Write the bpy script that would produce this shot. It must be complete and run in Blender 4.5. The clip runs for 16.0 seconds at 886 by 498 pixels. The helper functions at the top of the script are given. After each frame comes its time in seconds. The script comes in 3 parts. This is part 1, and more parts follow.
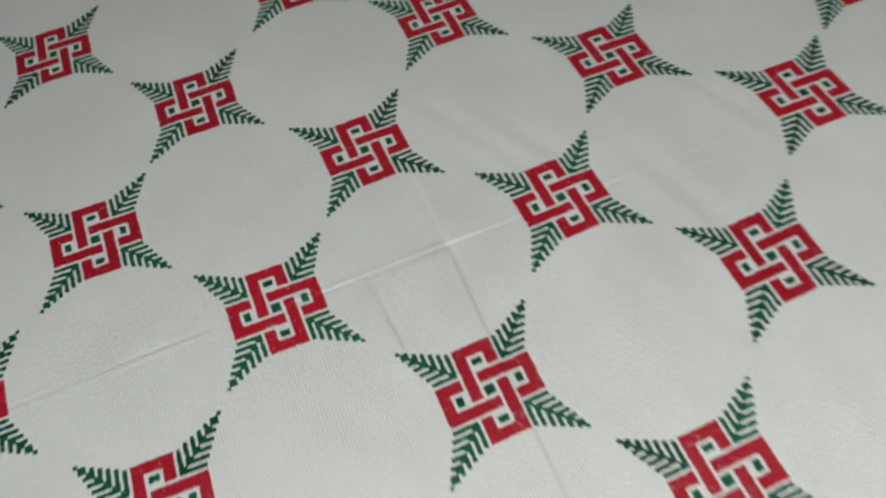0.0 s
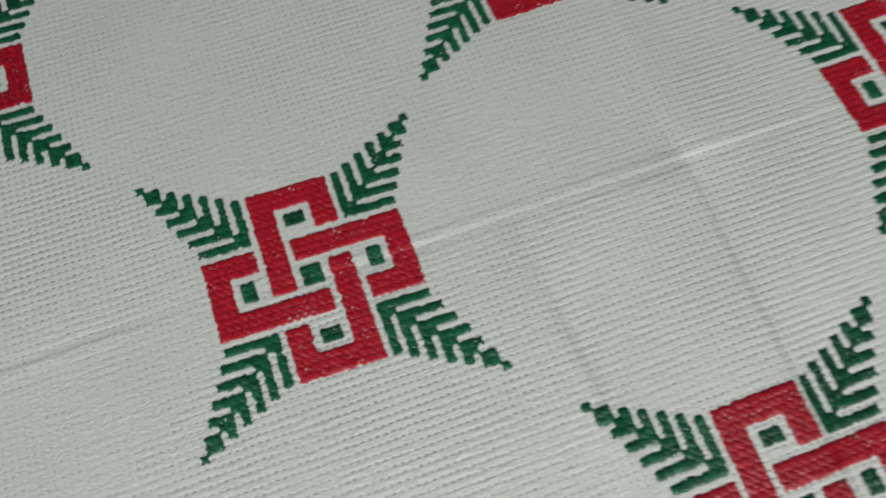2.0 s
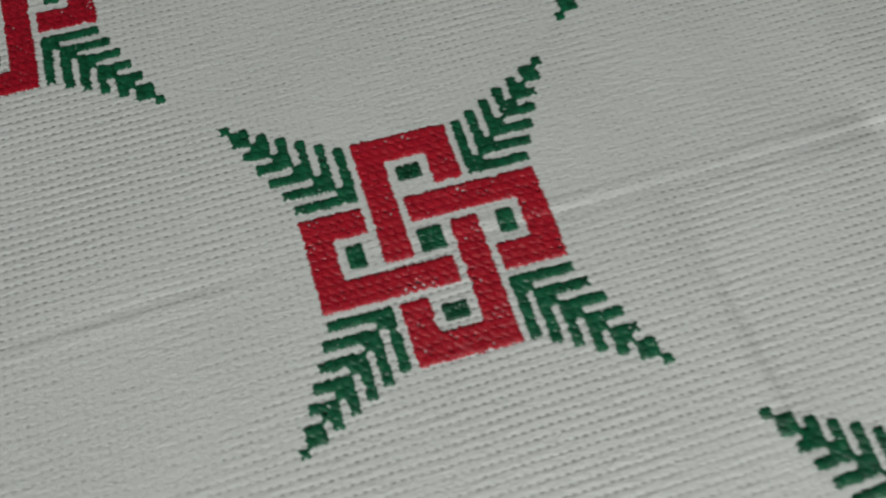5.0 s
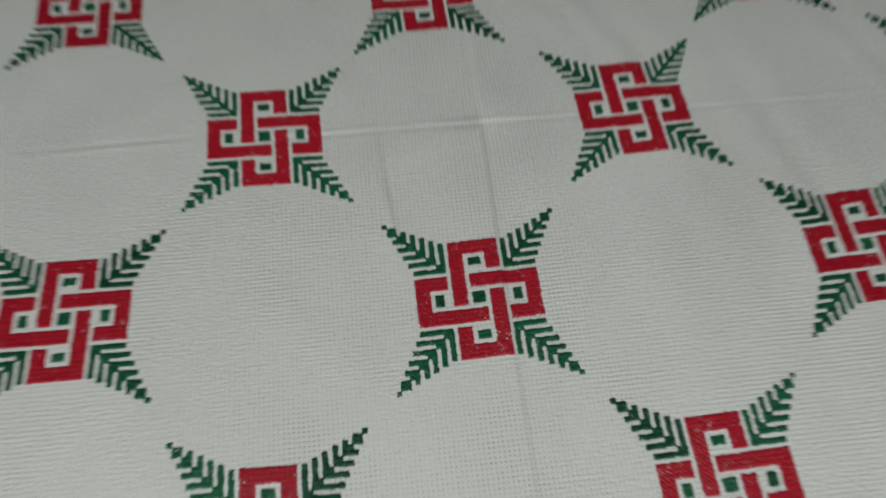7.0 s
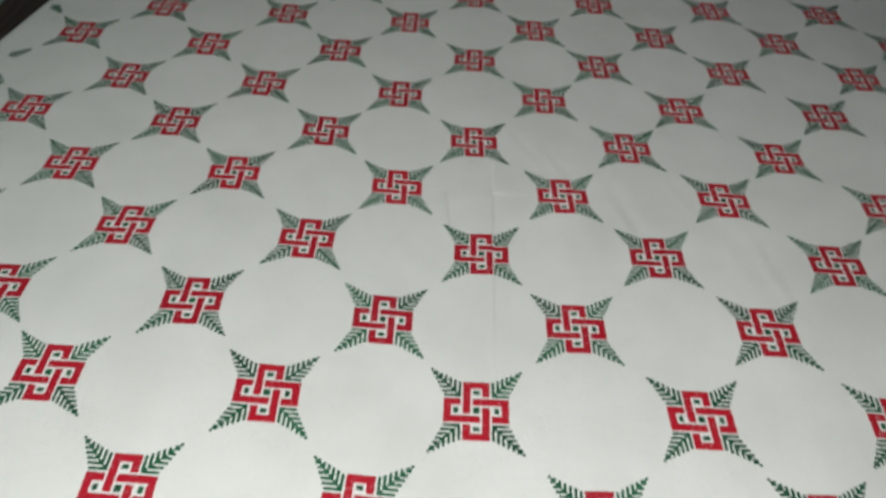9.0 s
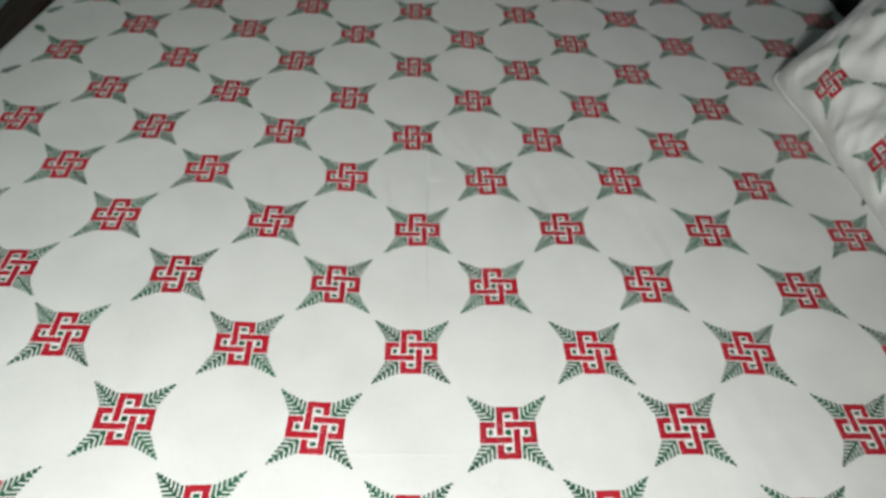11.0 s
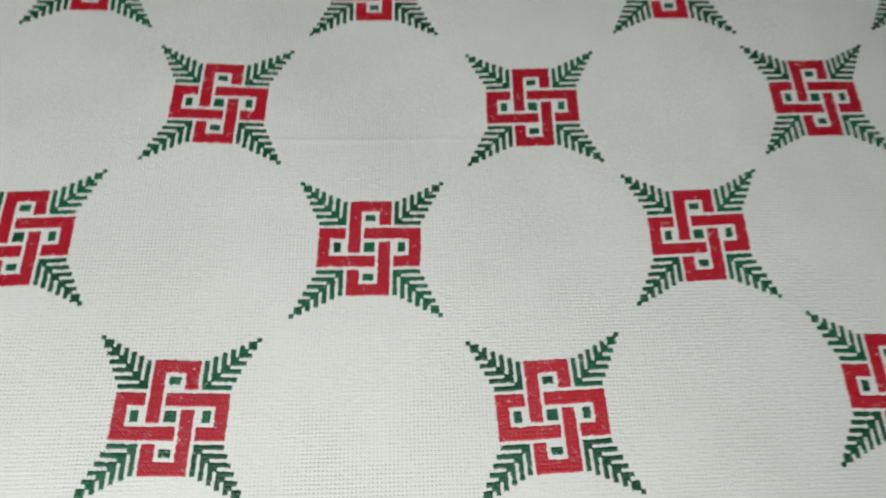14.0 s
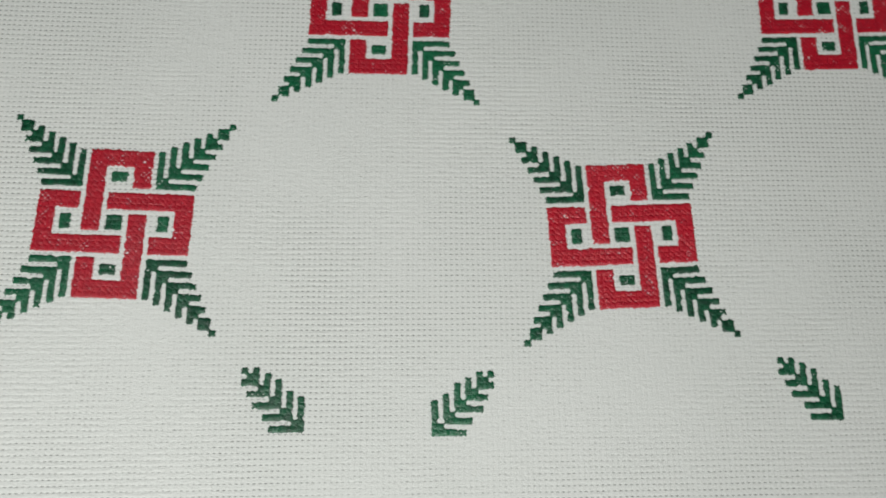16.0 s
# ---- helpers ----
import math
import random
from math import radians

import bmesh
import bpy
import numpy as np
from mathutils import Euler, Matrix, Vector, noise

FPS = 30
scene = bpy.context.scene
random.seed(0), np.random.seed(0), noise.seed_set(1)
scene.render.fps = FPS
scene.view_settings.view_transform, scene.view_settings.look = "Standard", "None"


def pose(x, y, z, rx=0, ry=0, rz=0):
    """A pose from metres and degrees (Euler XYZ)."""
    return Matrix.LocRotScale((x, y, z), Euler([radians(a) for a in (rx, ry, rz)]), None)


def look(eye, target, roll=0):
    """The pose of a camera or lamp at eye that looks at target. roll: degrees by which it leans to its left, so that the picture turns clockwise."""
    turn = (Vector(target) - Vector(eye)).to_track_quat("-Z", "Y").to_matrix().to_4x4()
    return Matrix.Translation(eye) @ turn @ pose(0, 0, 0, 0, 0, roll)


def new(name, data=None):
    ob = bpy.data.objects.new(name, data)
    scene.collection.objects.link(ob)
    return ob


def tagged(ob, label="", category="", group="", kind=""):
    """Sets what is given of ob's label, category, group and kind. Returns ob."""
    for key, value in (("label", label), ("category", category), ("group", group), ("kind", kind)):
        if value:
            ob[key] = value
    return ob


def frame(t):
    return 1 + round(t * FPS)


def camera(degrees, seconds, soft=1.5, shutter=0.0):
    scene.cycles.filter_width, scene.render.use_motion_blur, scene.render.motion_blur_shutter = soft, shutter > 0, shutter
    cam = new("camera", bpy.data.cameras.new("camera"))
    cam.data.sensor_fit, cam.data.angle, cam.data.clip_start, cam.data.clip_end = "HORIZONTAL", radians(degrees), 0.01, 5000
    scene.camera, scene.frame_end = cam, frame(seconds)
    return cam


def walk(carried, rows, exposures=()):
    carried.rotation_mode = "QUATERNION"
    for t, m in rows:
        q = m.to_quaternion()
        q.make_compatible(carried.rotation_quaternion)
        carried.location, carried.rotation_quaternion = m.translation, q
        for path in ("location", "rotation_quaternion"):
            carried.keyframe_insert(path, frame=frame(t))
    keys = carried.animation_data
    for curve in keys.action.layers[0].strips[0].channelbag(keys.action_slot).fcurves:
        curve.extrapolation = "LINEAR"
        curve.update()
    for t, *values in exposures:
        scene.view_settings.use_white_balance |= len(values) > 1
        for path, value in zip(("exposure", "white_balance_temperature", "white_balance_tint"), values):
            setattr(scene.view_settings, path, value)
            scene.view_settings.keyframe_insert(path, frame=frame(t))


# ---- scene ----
import collections

# The bedspread's pattern is counted in blocks of its weave; its half step is 46 blocks.
BED = 0.55                     # height of the bed's top over the floor
STEP = 0.105                   # half step of the motif lattice
BLOCK = STEP / 46

cam = camera(65.29, 16.0, soft=1.7, shutter=0.5)
cam.data.dof.use_dof = True                 # focused close by, like the hand-held camera itself
cam.data.dof.focus_distance = 0.26
cam.data.dof.aperture_fstop = cam.data.lens / 1.7
ROWS = [
    (0, 0.0576, -0.2367, 0.4135, 29.91, 3.84, -22.24),
    (0.2, 0.0489, -0.1963, 0.3836, 29.61, 3.29, -22.02),
    (0.3, 0.0473, -0.1723, 0.3709, 28.56, 3.46, -21.99),
    (0.5, 0.0586, -0.1411, 0.3275, 27.44, 2.63, -22.39),
    (0.7, 0.0634, -0.1206, 0.3004, 25.90, 1.92, -22.29),
    (1, 0.0618, -0.1054, 0.2665, 24.45, 1.64, -21.60),
    (1.5, 0.0463, -0.0886, 0.2283, 21.58, 2.32, -20.65),
    (2, 0.0258, -0.0814, 0.1995, 20.88, 2.19, -18.88),
    (2.5, 0.0001, -0.0668, 0.1789, 19.90, 1.99, -18.32),
    (3, -0.0265, -0.0520, 0.1546, 19.85, 4.17, -15.71),
    (3.2, -0.0317, -0.0454, 0.1468, 18.43, 4.32, -15.04),
    (5.5, 0.0005, -0.0832, 0.1882, 21.16, 0.46, -16.49),
    (6, 0.0202, -0.1285, 0.2402, 24.66, 2.25, -15.69),
    (6.3, 0.0444, -0.1689, 0.2449, 24.94, 0.57, -10.62),
    (6.5, 0.0536, -0.1827, 0.2504, 24.29, -1.15, -8.93),
    (6.8, 0.0703, -0.2118, 0.2834, 24.24, -1.63, -7.24),
    (7, 0.0748, -0.2353, 0.3262, 25.46, -0.70, -6.17),
    (7.2, 0.0720, -0.2810, 0.3774, 29.10, -0.78, -4.57),
    (7.5, 0.0780, -0.3545, 0.4486, 31.93, 0.46, -1.94),
    (7.8, 0.0848, -0.4432, 0.5114, 35.08, 2.01, 2.25),
    (8, 0.0843, -0.4799, 0.5426, 36.72, 2.34, 3.46),
    (8.2, 0.0845, -0.5147, 0.5680, 38.61, 2.63, 3.77),
    (8.5, 0.0745, -0.5791, 0.5999, 42.77, 1.17, 2.74),
    (8.8, 0.0615, -0.6313, 0.6042, 44.24, -0.65, 3.30),
    (9, 0.0614, -0.6637, 0.5919, 43.24, -2.41, 2.13),
    (9.2, 0.0712, -0.6814, 0.6043, 43.85, -1.67, 2.03),
    (11.3, 0.1019, -0.8179, 0.7249, 43.22, -2.98, -0.96),
    (11.5, 0.1019, -0.8284, 0.7496, 45.76, -2.71, -0.80),
    (12, 0.1262, -0.8426, 0.7781, 47.89, -2.85, -5.26),
    (12.3, 0.1340, -0.8245, 0.7262, 46.86, -4.98, -4.26),
    (12.5, 0.1341, -0.8076, 0.6839, 44.66, -4.70, -2.05),
    (12.8, 0.1436, -0.7828, 0.6028, 39.03, -3.27, -1.32),
    (13, 0.1467, -0.7682, 0.5615, 35.41, -3.79, -1.79),
    (13.3, 0.1396, -0.7458, 0.4962, 29.21, -3.11, -1.87),
    (13.5, 0.1370, -0.7348, 0.4709, 27.15, -2.34, -2.25),
    (13.8, 0.1277, -0.7044, 0.4249, 22.80, -2.66, -2.06),
    (14, 0.1281, -0.7003, 0.3964, 23.26, -2.44, -1.74),
    (14.5, 0.1038, -0.6982, 0.3352, 18.86, -2.49, 1.24),
    (15, 0.0968, -0.6986, 0.2986, 14.61, -1.68, 0.90),
    (15.5, 0.1032, -0.7063, 0.2857, 13.59, -2.83, 0.73),
    (16, 0.1151, -0.7066, 0.2846, 13.06, -3.28, -0.46),
]
walk(cam, [(t, pose(x, y, z + BED, rx, ry, rz)) for t, x, y, z, rx, ry, rz in ROWS],
     exposures=[
         (0, 0.28), (0.5, 0.38), (1, 0.19), (1.5, 0.08), (2, 0.12), (3, 0.18), (5.5, -0.15), (6, -0.04),
         (6.5, -0.11), (7, -0.25), (7.5, -0.11), (8, -0.60), (8.5, -0.56), (9, 0.10), (11.5, 0.32), (12, 0.42),
         (12.5, 0.43), (13, -0.23), (13.5, -0.44), (14, -0.61), (14.5, -0.78), (15, -0.96), (15.5, -0.89), (16, -0.91),
     ])

# ---- light: a dim room; a fixed spot behind the bed's foot stands in for the camera's torch ----
world = bpy.data.worlds.new("room_air")
scene.world = world
world.use_nodes = True
world.node_tree.nodes["Background"].inputs[0].default_value = (0.80, 0.92, 1.0, 1)
world.node_tree.nodes["Background"].inputs[1].default_value = 0.05


torch = bpy.data.lights.new("torch", "SPOT")
torch.energy, torch.color, torch.shadow_soft_size = 102, (0.968, 1.0, 0.958), 0.07
torch.spot_size, torch.spot_blend = radians(84), 1.0
new("torch", torch).matrix_world = look((-0.05, -1.35, BED + 0.85), (0.03, -0.28, BED))


# ---- materials ----
def material(name, colour, rough=0.7, metal=0.0):
    m = bpy.data.materials.new(name)
    m.use_nodes = True
    b = m.node_tree.nodes["Principled BSDF"]
    b.inputs["Base Color"].default_value = (*colour, 1)
    b.inputs["Roughness"].default_value, b.inputs["Metallic"].default_value = rough, metal
    return m, m.node_tree, b


def node(tree, kind, **values):
    n = tree.nodes.new(kind)
    for key, value in values.items():
        if key == "op":
            n.operation = value
        elif key == "blend":
            n.data_type, n.blend_type = "RGBA", value
        else:
            n.inputs[key].default_value = value
    return n


def sums(tree, op, a, b=None):
    n = node(tree, "ShaderNodeMath", op=op)
    for k, v in enumerate((a, b)):
        if v is None:
            continue
        if isinstance(v, (int, float)):
            n.inputs[k].default_value = v
        else:
            tree.links.new(v, n.inputs[k])
    return n.outputs[0]


def ramp(tree, value, stops):
    n = tree.nodes.new("ShaderNodeValToRGB")
    while len(n.color_ramp.elements) < len(stops):
        n.color_ramp.elements.new(0.5)
    for e, (at, c) in zip(n.color_ramp.elements, stops):
        e.position, e.color = at, (*c, 1)
    tree.links.new(value, n.inputs[0])
    return n.outputs[0]


def noise_at(tree, coord, scale, detail=4, rough=0.55):
    n = node(tree, "ShaderNodeTexNoise", Scale=scale, Detail=detail, Roughness=rough)
    tree.links.new(coord, n.inputs["Vector"])
    return n.outputs[0]


def coords(tree, which="Object"):
    return tree.nodes.new("ShaderNodeTexCoord").outputs[which]


def bump(tree, bsdf, height, strength, distance):
    n = node(tree, "ShaderNodeBump", Strength=strength, Distance=distance)
    tree.links.new(height, n.inputs["Height"])
    tree.links.new(n.outputs[0], bsdf.inputs["Normal"])


def aida_cloth():
    """White even-weave cotton: raised blocks in rows, with small holes where four blocks meet."""
    m, t, b = material("aida_cotton", (0.7, 0.69, 0.67), 0.55)
    uv = coords(t, "UV")
    split = t.nodes.new("ShaderNodeSeparateXYZ")
    # the weave wanders a little
    wob = node(t, "ShaderNodeTexNoise", Scale=55.0, Detail=2.0)
    t.links.new(uv, wob.inputs["Vector"])
    add = node(t, "ShaderNodeVectorMath", op="MULTIPLY_ADD")
    t.links.new(wob.outputs["Color"], add.inputs[0])
    add.inputs[1].default_value = (0.0007, 0.0007, 0)
    t.links.new(uv, add.inputs[2])
    t.links.new(add.outputs[0], split.inputs[0])
    # distance from the seams between the blocks, 0 on a seam and 1 in a block's middle
    sx = sums(t, "ABSOLUTE", sums(t, "COSINE", sums(t, "MULTIPLY", split.outputs[0], math.pi / BLOCK)))
    sy = sums(t, "ABSOLUTE", sums(t, "COSINE", sums(t, "MULTIPLY", split.outputs[1], math.pi / BLOCK)))
    px, py = sums(t, "POWER", sx, 0.6), sums(t, "POWER", sy, 0.75)
    fine = noise_at(t, uv, 1300.0, 3)
    slack = noise_at(t, uv, 38.0, 3)                        # the seams open and close over the cloth
    # slubs: streaks along the rows
    along = t.nodes.new("ShaderNodeMapping")
    along.inputs["Scale"].default_value = (230, 620, 1)
    t.links.new(uv, along.inputs["Vector"])
    slub = noise_at(t, along.outputs[0], 1.0, 3)
    # single threads: fine fibres both ways
    fibres = []
    for wide, long in ((2600, 420), (420, 2600)):
        fibre = t.nodes.new("ShaderNodeMapping")
        fibre.inputs["Scale"].default_value = (wide, long, 1)
        t.links.new(uv, fibre.inputs["Vector"])
        fibres.append(noise_at(t, fibre.outputs[0], 1.0, 2))
    # the rows stand out in some places and lie flat in others
    patch = sums(t, "MINIMUM", sums(t, "MAXIMUM", sums(t, "MULTIPLY", sums(t, "SUBTRACT", noise_at(t, uv, 9.0, 3), 0.38), 4.2), 0.22), 1.0)
    weave = sums(t, "ADD", sums(t, "MULTIPLY", px, 0.16), sums(t, "MULTIPLY", sums(t, "MULTIPLY", py, patch), sums(t, "MULTIPLY", sums(t, "ADD", 0.05, sums(t, "MULTIPLY", slack, 0.50)), sums(t, "ADD", 0.35, sums(t, "MULTIPLY", slub, 1.2)))))
    weave = sums(t, "ADD", weave, sums(t, "ADD", sums(t, "MULTIPLY", fine, 0.5), sums(t, "ADD", sums(t, "MULTIPLY", slub, 0.5), sums(t, "MULTIPLY", sums(t, "ADD", *fibres), 0.32))))
    # the holes, with the shade inside them put in as a dark colour
    far = sums(t, "ADD", sums(t, "MULTIPLY", sums(t, "MULTIPLY", sx, sx), 0.32), sums(t, "MULTIPLY", sums(t, "MULTIPLY", sy, sy), 1.5))
    hole = sums(t, "SUBTRACT", 1.0, sums(t, "MINIMUM", sums(t, "MULTIPLY", sums(t, "MAXIMUM", sums(t, "SUBTRACT", far, 0.05), 0.0), 3.6), 1.0))
    gate = sums(t, "MULTIPLY", sums(t, "SUBTRACT", sums(t, "ADD", sums(t, "MULTIPLY", noise_at(t, uv, 260.0, 3), 0.5), sums(t, "MULTIPLY", noise_at(t, uv, 11.0, 3), 0.9)), 0.565), 3.8)
    hole = sums(t, "MULTIPLY", hole, sums(t, "MINIMUM", sums(t, "MAXIMUM", gate, 0.0), 1.0))
    stain = noise_at(t, uv, 7.0, 5)
    base = ramp(t, stain, [(0.3, (0.685, 0.683, 0.666)), (0.7, (0.738, 0.732, 0.718))])
    mix = node(t, "ShaderNodeMix", blend="MIX")
    t.links.new(sums(t, "MULTIPLY", hole, 0.8), mix.inputs[0])
    t.links.new(base, mix.inputs[6])
    mix.inputs[7].default_value = (0.15, 0.15, 0.14, 1)
    t.links.new(mix.outputs[2], b.inputs["Base Color"])
    b.inputs["Sheen Weight"].default_value = 0.15
    bump(t, b, weave, 0.62, 0.0006)
    return m


def thread(name, dark, light, gloss):
    """Stranded embroidery cotton with a silky sheen, a little uneven in dye from stitch to stitch; the tones from dark
    to light also paint in shaded cores and glints.
    """
    m, t, b = material(name, light, gloss)
    lot = t.nodes.new("ShaderNodeObjectInfo")
    ob = coords(t, "Object")
    v = sums(t, "ADD", sums(t, "MULTIPLY", lot.outputs["Random"], 0.2), sums(t, "MULTIPLY", noise_at(t, ob, 420.0, 3), 0.8))
    t.links.new(ramp(t, v, [(0.30, dark), (0.68, light)]), b.inputs["Base Color"])
    bump(t, b, noise_at(t, ob, 2200.0, 2), 0.75, 0.0004)
    b.inputs["Specular IOR Level"].default_value = 0.6
    return m


def worn(name, low, high, rough, scale, relief=0.002):
    """A plain surface with stains at two sizes and a fine relief."""
    m, t, b = material(name, high, rough)
    ob = coords(t)
    v = sums(t, "ADD", sums(t, "MULTIPLY", noise_at(t, ob, scale, 6, 0.6), 0.65), sums(t, "MULTIPLY", noise_at(t, ob, scale * 9, 4), 0.35))
    t.links.new(ramp(t, v, [(0.36, low), (0.62, high)]), b.inputs["Base Color"])
    bump(t, b, v, 0.6, relief)
    return m


def dark_wood():
    m, t, b = material("dark_wood", (0.04, 0.02, 0.015), 0.68)
    ob = coords(t)
    stretch = t.nodes.new("ShaderNodeMapping")
    stretch.inputs["Scale"].default_value = (40, 3, 40)
    t.links.new(ob, stretch.inputs["Vector"])
    v = noise_at(t, stretch.outputs[0], 2.5, 6)
    t.links.new(ramp(t, v, [(0.3, (0.012, 0.008, 0.007)), (0.7, (0.05, 0.026, 0.02))]), b.inputs["Base Color"])
    bump(t, b, v, 0.3, 0.001)
    return m


def flaking(name):
    """Dark brown grimy plaster from which paint has come off in pale flakes."""
    m, t, b = material(name, (0.05, 0.04, 0.03), 0.85)
    ob = coords(t)
    grime = ramp(t, noise_at(t, ob, 9.0, 6), [(0.3, (0.032, 0.031, 0.024)), (0.55, (0.072, 0.063, 0.047)), (0.72, (0.150, 0.132, 0.098))])
    flake = ramp(t, noise_at(t, ob, 16.0, 7, 0.65), [(0.60, (0, 0, 0)), (0.64, (0.35, 0.35, 0.35)), (0.66, (1, 1, 1))])
    mix = node(t, "ShaderNodeMix", blend="MIX")
    t.links.new(flake, mix.inputs[0])
    t.links.new(grime, mix.inputs[6])
    mix.inputs[7].default_value = (0.50, 0.48, 0.42, 1)
    t.links.new(mix.outputs[2], b.inputs["Base Color"])
    bump(t, b, flake, 0.7, 0.003)
    return m


CLOTH = aida_cloth()
RED = thread("red_thread", (0.33, 0.005, 0.018), (0.50, 0.010, 0.026), 0.29)
# green's wide tone range paints in dark cores and brighter glints
GREEN = thread("green_thread", (0.001, 0.030, 0.013), (0.008, 0.130, 0.056), 0.29)
TEAL = worn("teal_distemper", (0.20, 0.33, 0.32), (0.36, 0.52, 0.50), 0.85, 5.0)
PALE = worn("pale_plaster", (0.34, 0.38, 0.33), (0.50, 0.53, 0.47), 0.9, 9.0)
GRIME = flaking("flaking_plaster")
WOOD = dark_wood()
BLACK = worn("black_upholstery", (0.008, 0.008, 0.009), (0.020, 0.018, 0.018), 0.75, 30.0, 0.001)
NYLON = worn("black_nylon", (0.006, 0.007, 0.008), (0.018, 0.020, 0.022), 0.5, 22.0, 0.001)
GREY = worn("grey_strap", (0.42, 0.43, 0.42), (0.58, 0.58, 0.56), 0.6, 60.0, 0.0005)
PAPER_PINK = worn("faded_pink_paper", (0.38, 0.27, 0.23), (0.50, 0.38, 0.33), 0.8, 12.0, 0.0006)
PAPER_BLUE = worn("blue_paper", (0.015, 0.05, 0.26), (0.03, 0.09, 0.40), 0.6, 14.0, 0.0006)
PAPER_WHITE = worn("torn_white_paper", (0.52, 0.51, 0.46), (0.68, 0.67, 0.61), 0.85, 30.0, 0.0006)
PRINT_DARK = worn("brown_print", (0.05, 0.045, 0.035), (0.17, 0.13, 0.10), 0.7, 30.0, 0.0004)
PRINT_ROSE = worn("rose_print", (0.34, 0.17, 0.17), (0.55, 0.36, 0.34), 0.7, 24.0, 0.0004)
FOAM = worn("mattress_ticking", (0.40, 0.40, 0.38), (0.52, 0.52, 0.49), 0.9, 20.0)
FLOOR = worn("cement_floor", (0.14, 0.13, 0.12), (0.24, 0.23, 0.21), 0.7, 4.0)
CEILING = worn("whitewash", (0.55, 0.56, 0.54), (0.66, 0.66, 0.64), 0.9, 4.0)


# ---- mesh helpers ----
def mesh_of(name, verts, faces, mat, smooth=True, uv=None):
    """A mesh from arrays: verts n x 3, faces m x 4."""
    verts, faces = np.asarray(verts, np.float32), np.asarray(faces, np.int32)
    me = bpy.data.meshes.new(name)
    me.vertices.add(len(verts))
    me.vertices.foreach_set("co", verts.ravel())
    me.loops.add(faces.size)
    me.loops.foreach_set("vertex_index", faces.ravel())
    me.polygons.add(len(faces))
    me.polygons.foreach_set("loop_start", np.arange(0, faces.size, faces.shape[1], dtype=np.int32))
    me.polygons.foreach_set("use_smooth", np.full(len(faces), smooth))
    if uv is not None:
        layer = me.uv_layers.new(name="weave")
        layer.data.foreach_set("uv", np.asarray(uv, np.float32)[faces.ravel()].ravel())
    me.materials.append(mat)
    me.update(calc_edges=True)
    me.validate()
    return me


def part(name, me, parent, label="", place=(0, 0, 0)):
    ob = new(name, me)
    ob.parent = parent
    ob.location = place
    return tagged(ob, label)


def slab(bm, x0, y0, z0, x1, y1, z1, round_by=0.0):
    made = bmesh.ops.create_cube(bm, size=1.0)["verts"]
    for v in made:
        v.co = Vector(((x0, x1)[v.co.x > 0], (y0, y1)[v.co.y > 0], (z0, z1)[v.co.z > 0]))
    if round_by:
        edges = {e for v in made for e in v.link_edges}
        bmesh.ops.bevel(bm, geom=list(edges), offset=round_by, segments=3, profile=0.5, affect="EDGES")


def from_bm(name, bm, mat, smooth=False):
    me = bpy.data.meshes.new(name)
    bm.to_mesh(me)
    bm.free()
    for p in me.polygons:
        p.use_smooth = smooth
    me.materials.append(mat)
    return me


def box(name, x0, y0, z0, x1, y1, z1, mat, round_by=0.0, parent=None):
    bm = bmesh.new()
    slab(bm, x0, y0, z0, x1, y1, z1, round_by)
    ob = new(name, from_bm(name, bm, mat))
    ob.parent = parent
    return ob


# ---- the room ----
EAST, WEST, NORTH, SOUTH, TOP = 1.34, -0.74, 0.81, -2.6, 2.7
tagged(box("floor", WEST - 0.15, SOUTH - 0.15, -0.1, EAST + 0.15, NORTH + 0.15, 0, FLOOR), "grey worn cement floor", "floor", kind="structure")
tagged(box("ceiling", WEST - 0.15, SOUTH - 0.15, TOP, EAST + 0.15, NORTH + 0.15, TOP + 0.1, CEILING), "plain whitewashed ceiling", "ceiling", kind="structure")
tagged(box("wall_north", WEST, NORTH, 0, EAST, NORTH + 0.15, TOP, TEAL), "pale teal painted wall with peeling paint", "wall", kind="structure")
tagged(box("wall_west", WEST - 0.15, SOUTH, 0, WEST, NORTH + 0.15, TOP, TEAL), "pale teal wall with grey stains", "wall", kind="structure")
tagged(box("wall_east", EAST, SOUTH, 0, EAST + 0.15, NORTH + 0.15, TOP, TEAL), "pale teal painted wall", "wall", kind="structure")
tagged(box("wall_south", WEST, SOUTH - 0.15, 0, EAST, SOUTH, TOP, TEAL), "pale teal painted wall", "wall", kind="structure")


# ---- the bedspread ----
CREASE_X, CREASE_Y, CREASE_Q = 0.126, -0.003, -0.451      # ironed fold lines
LEFT, RIGHT, NEAR, FAR, ROUND = -0.588, 1.005, -0.79, 0.745, 0.035


def fold(d, high, wide):
    return high * np.exp(-(d / wide) ** 2)


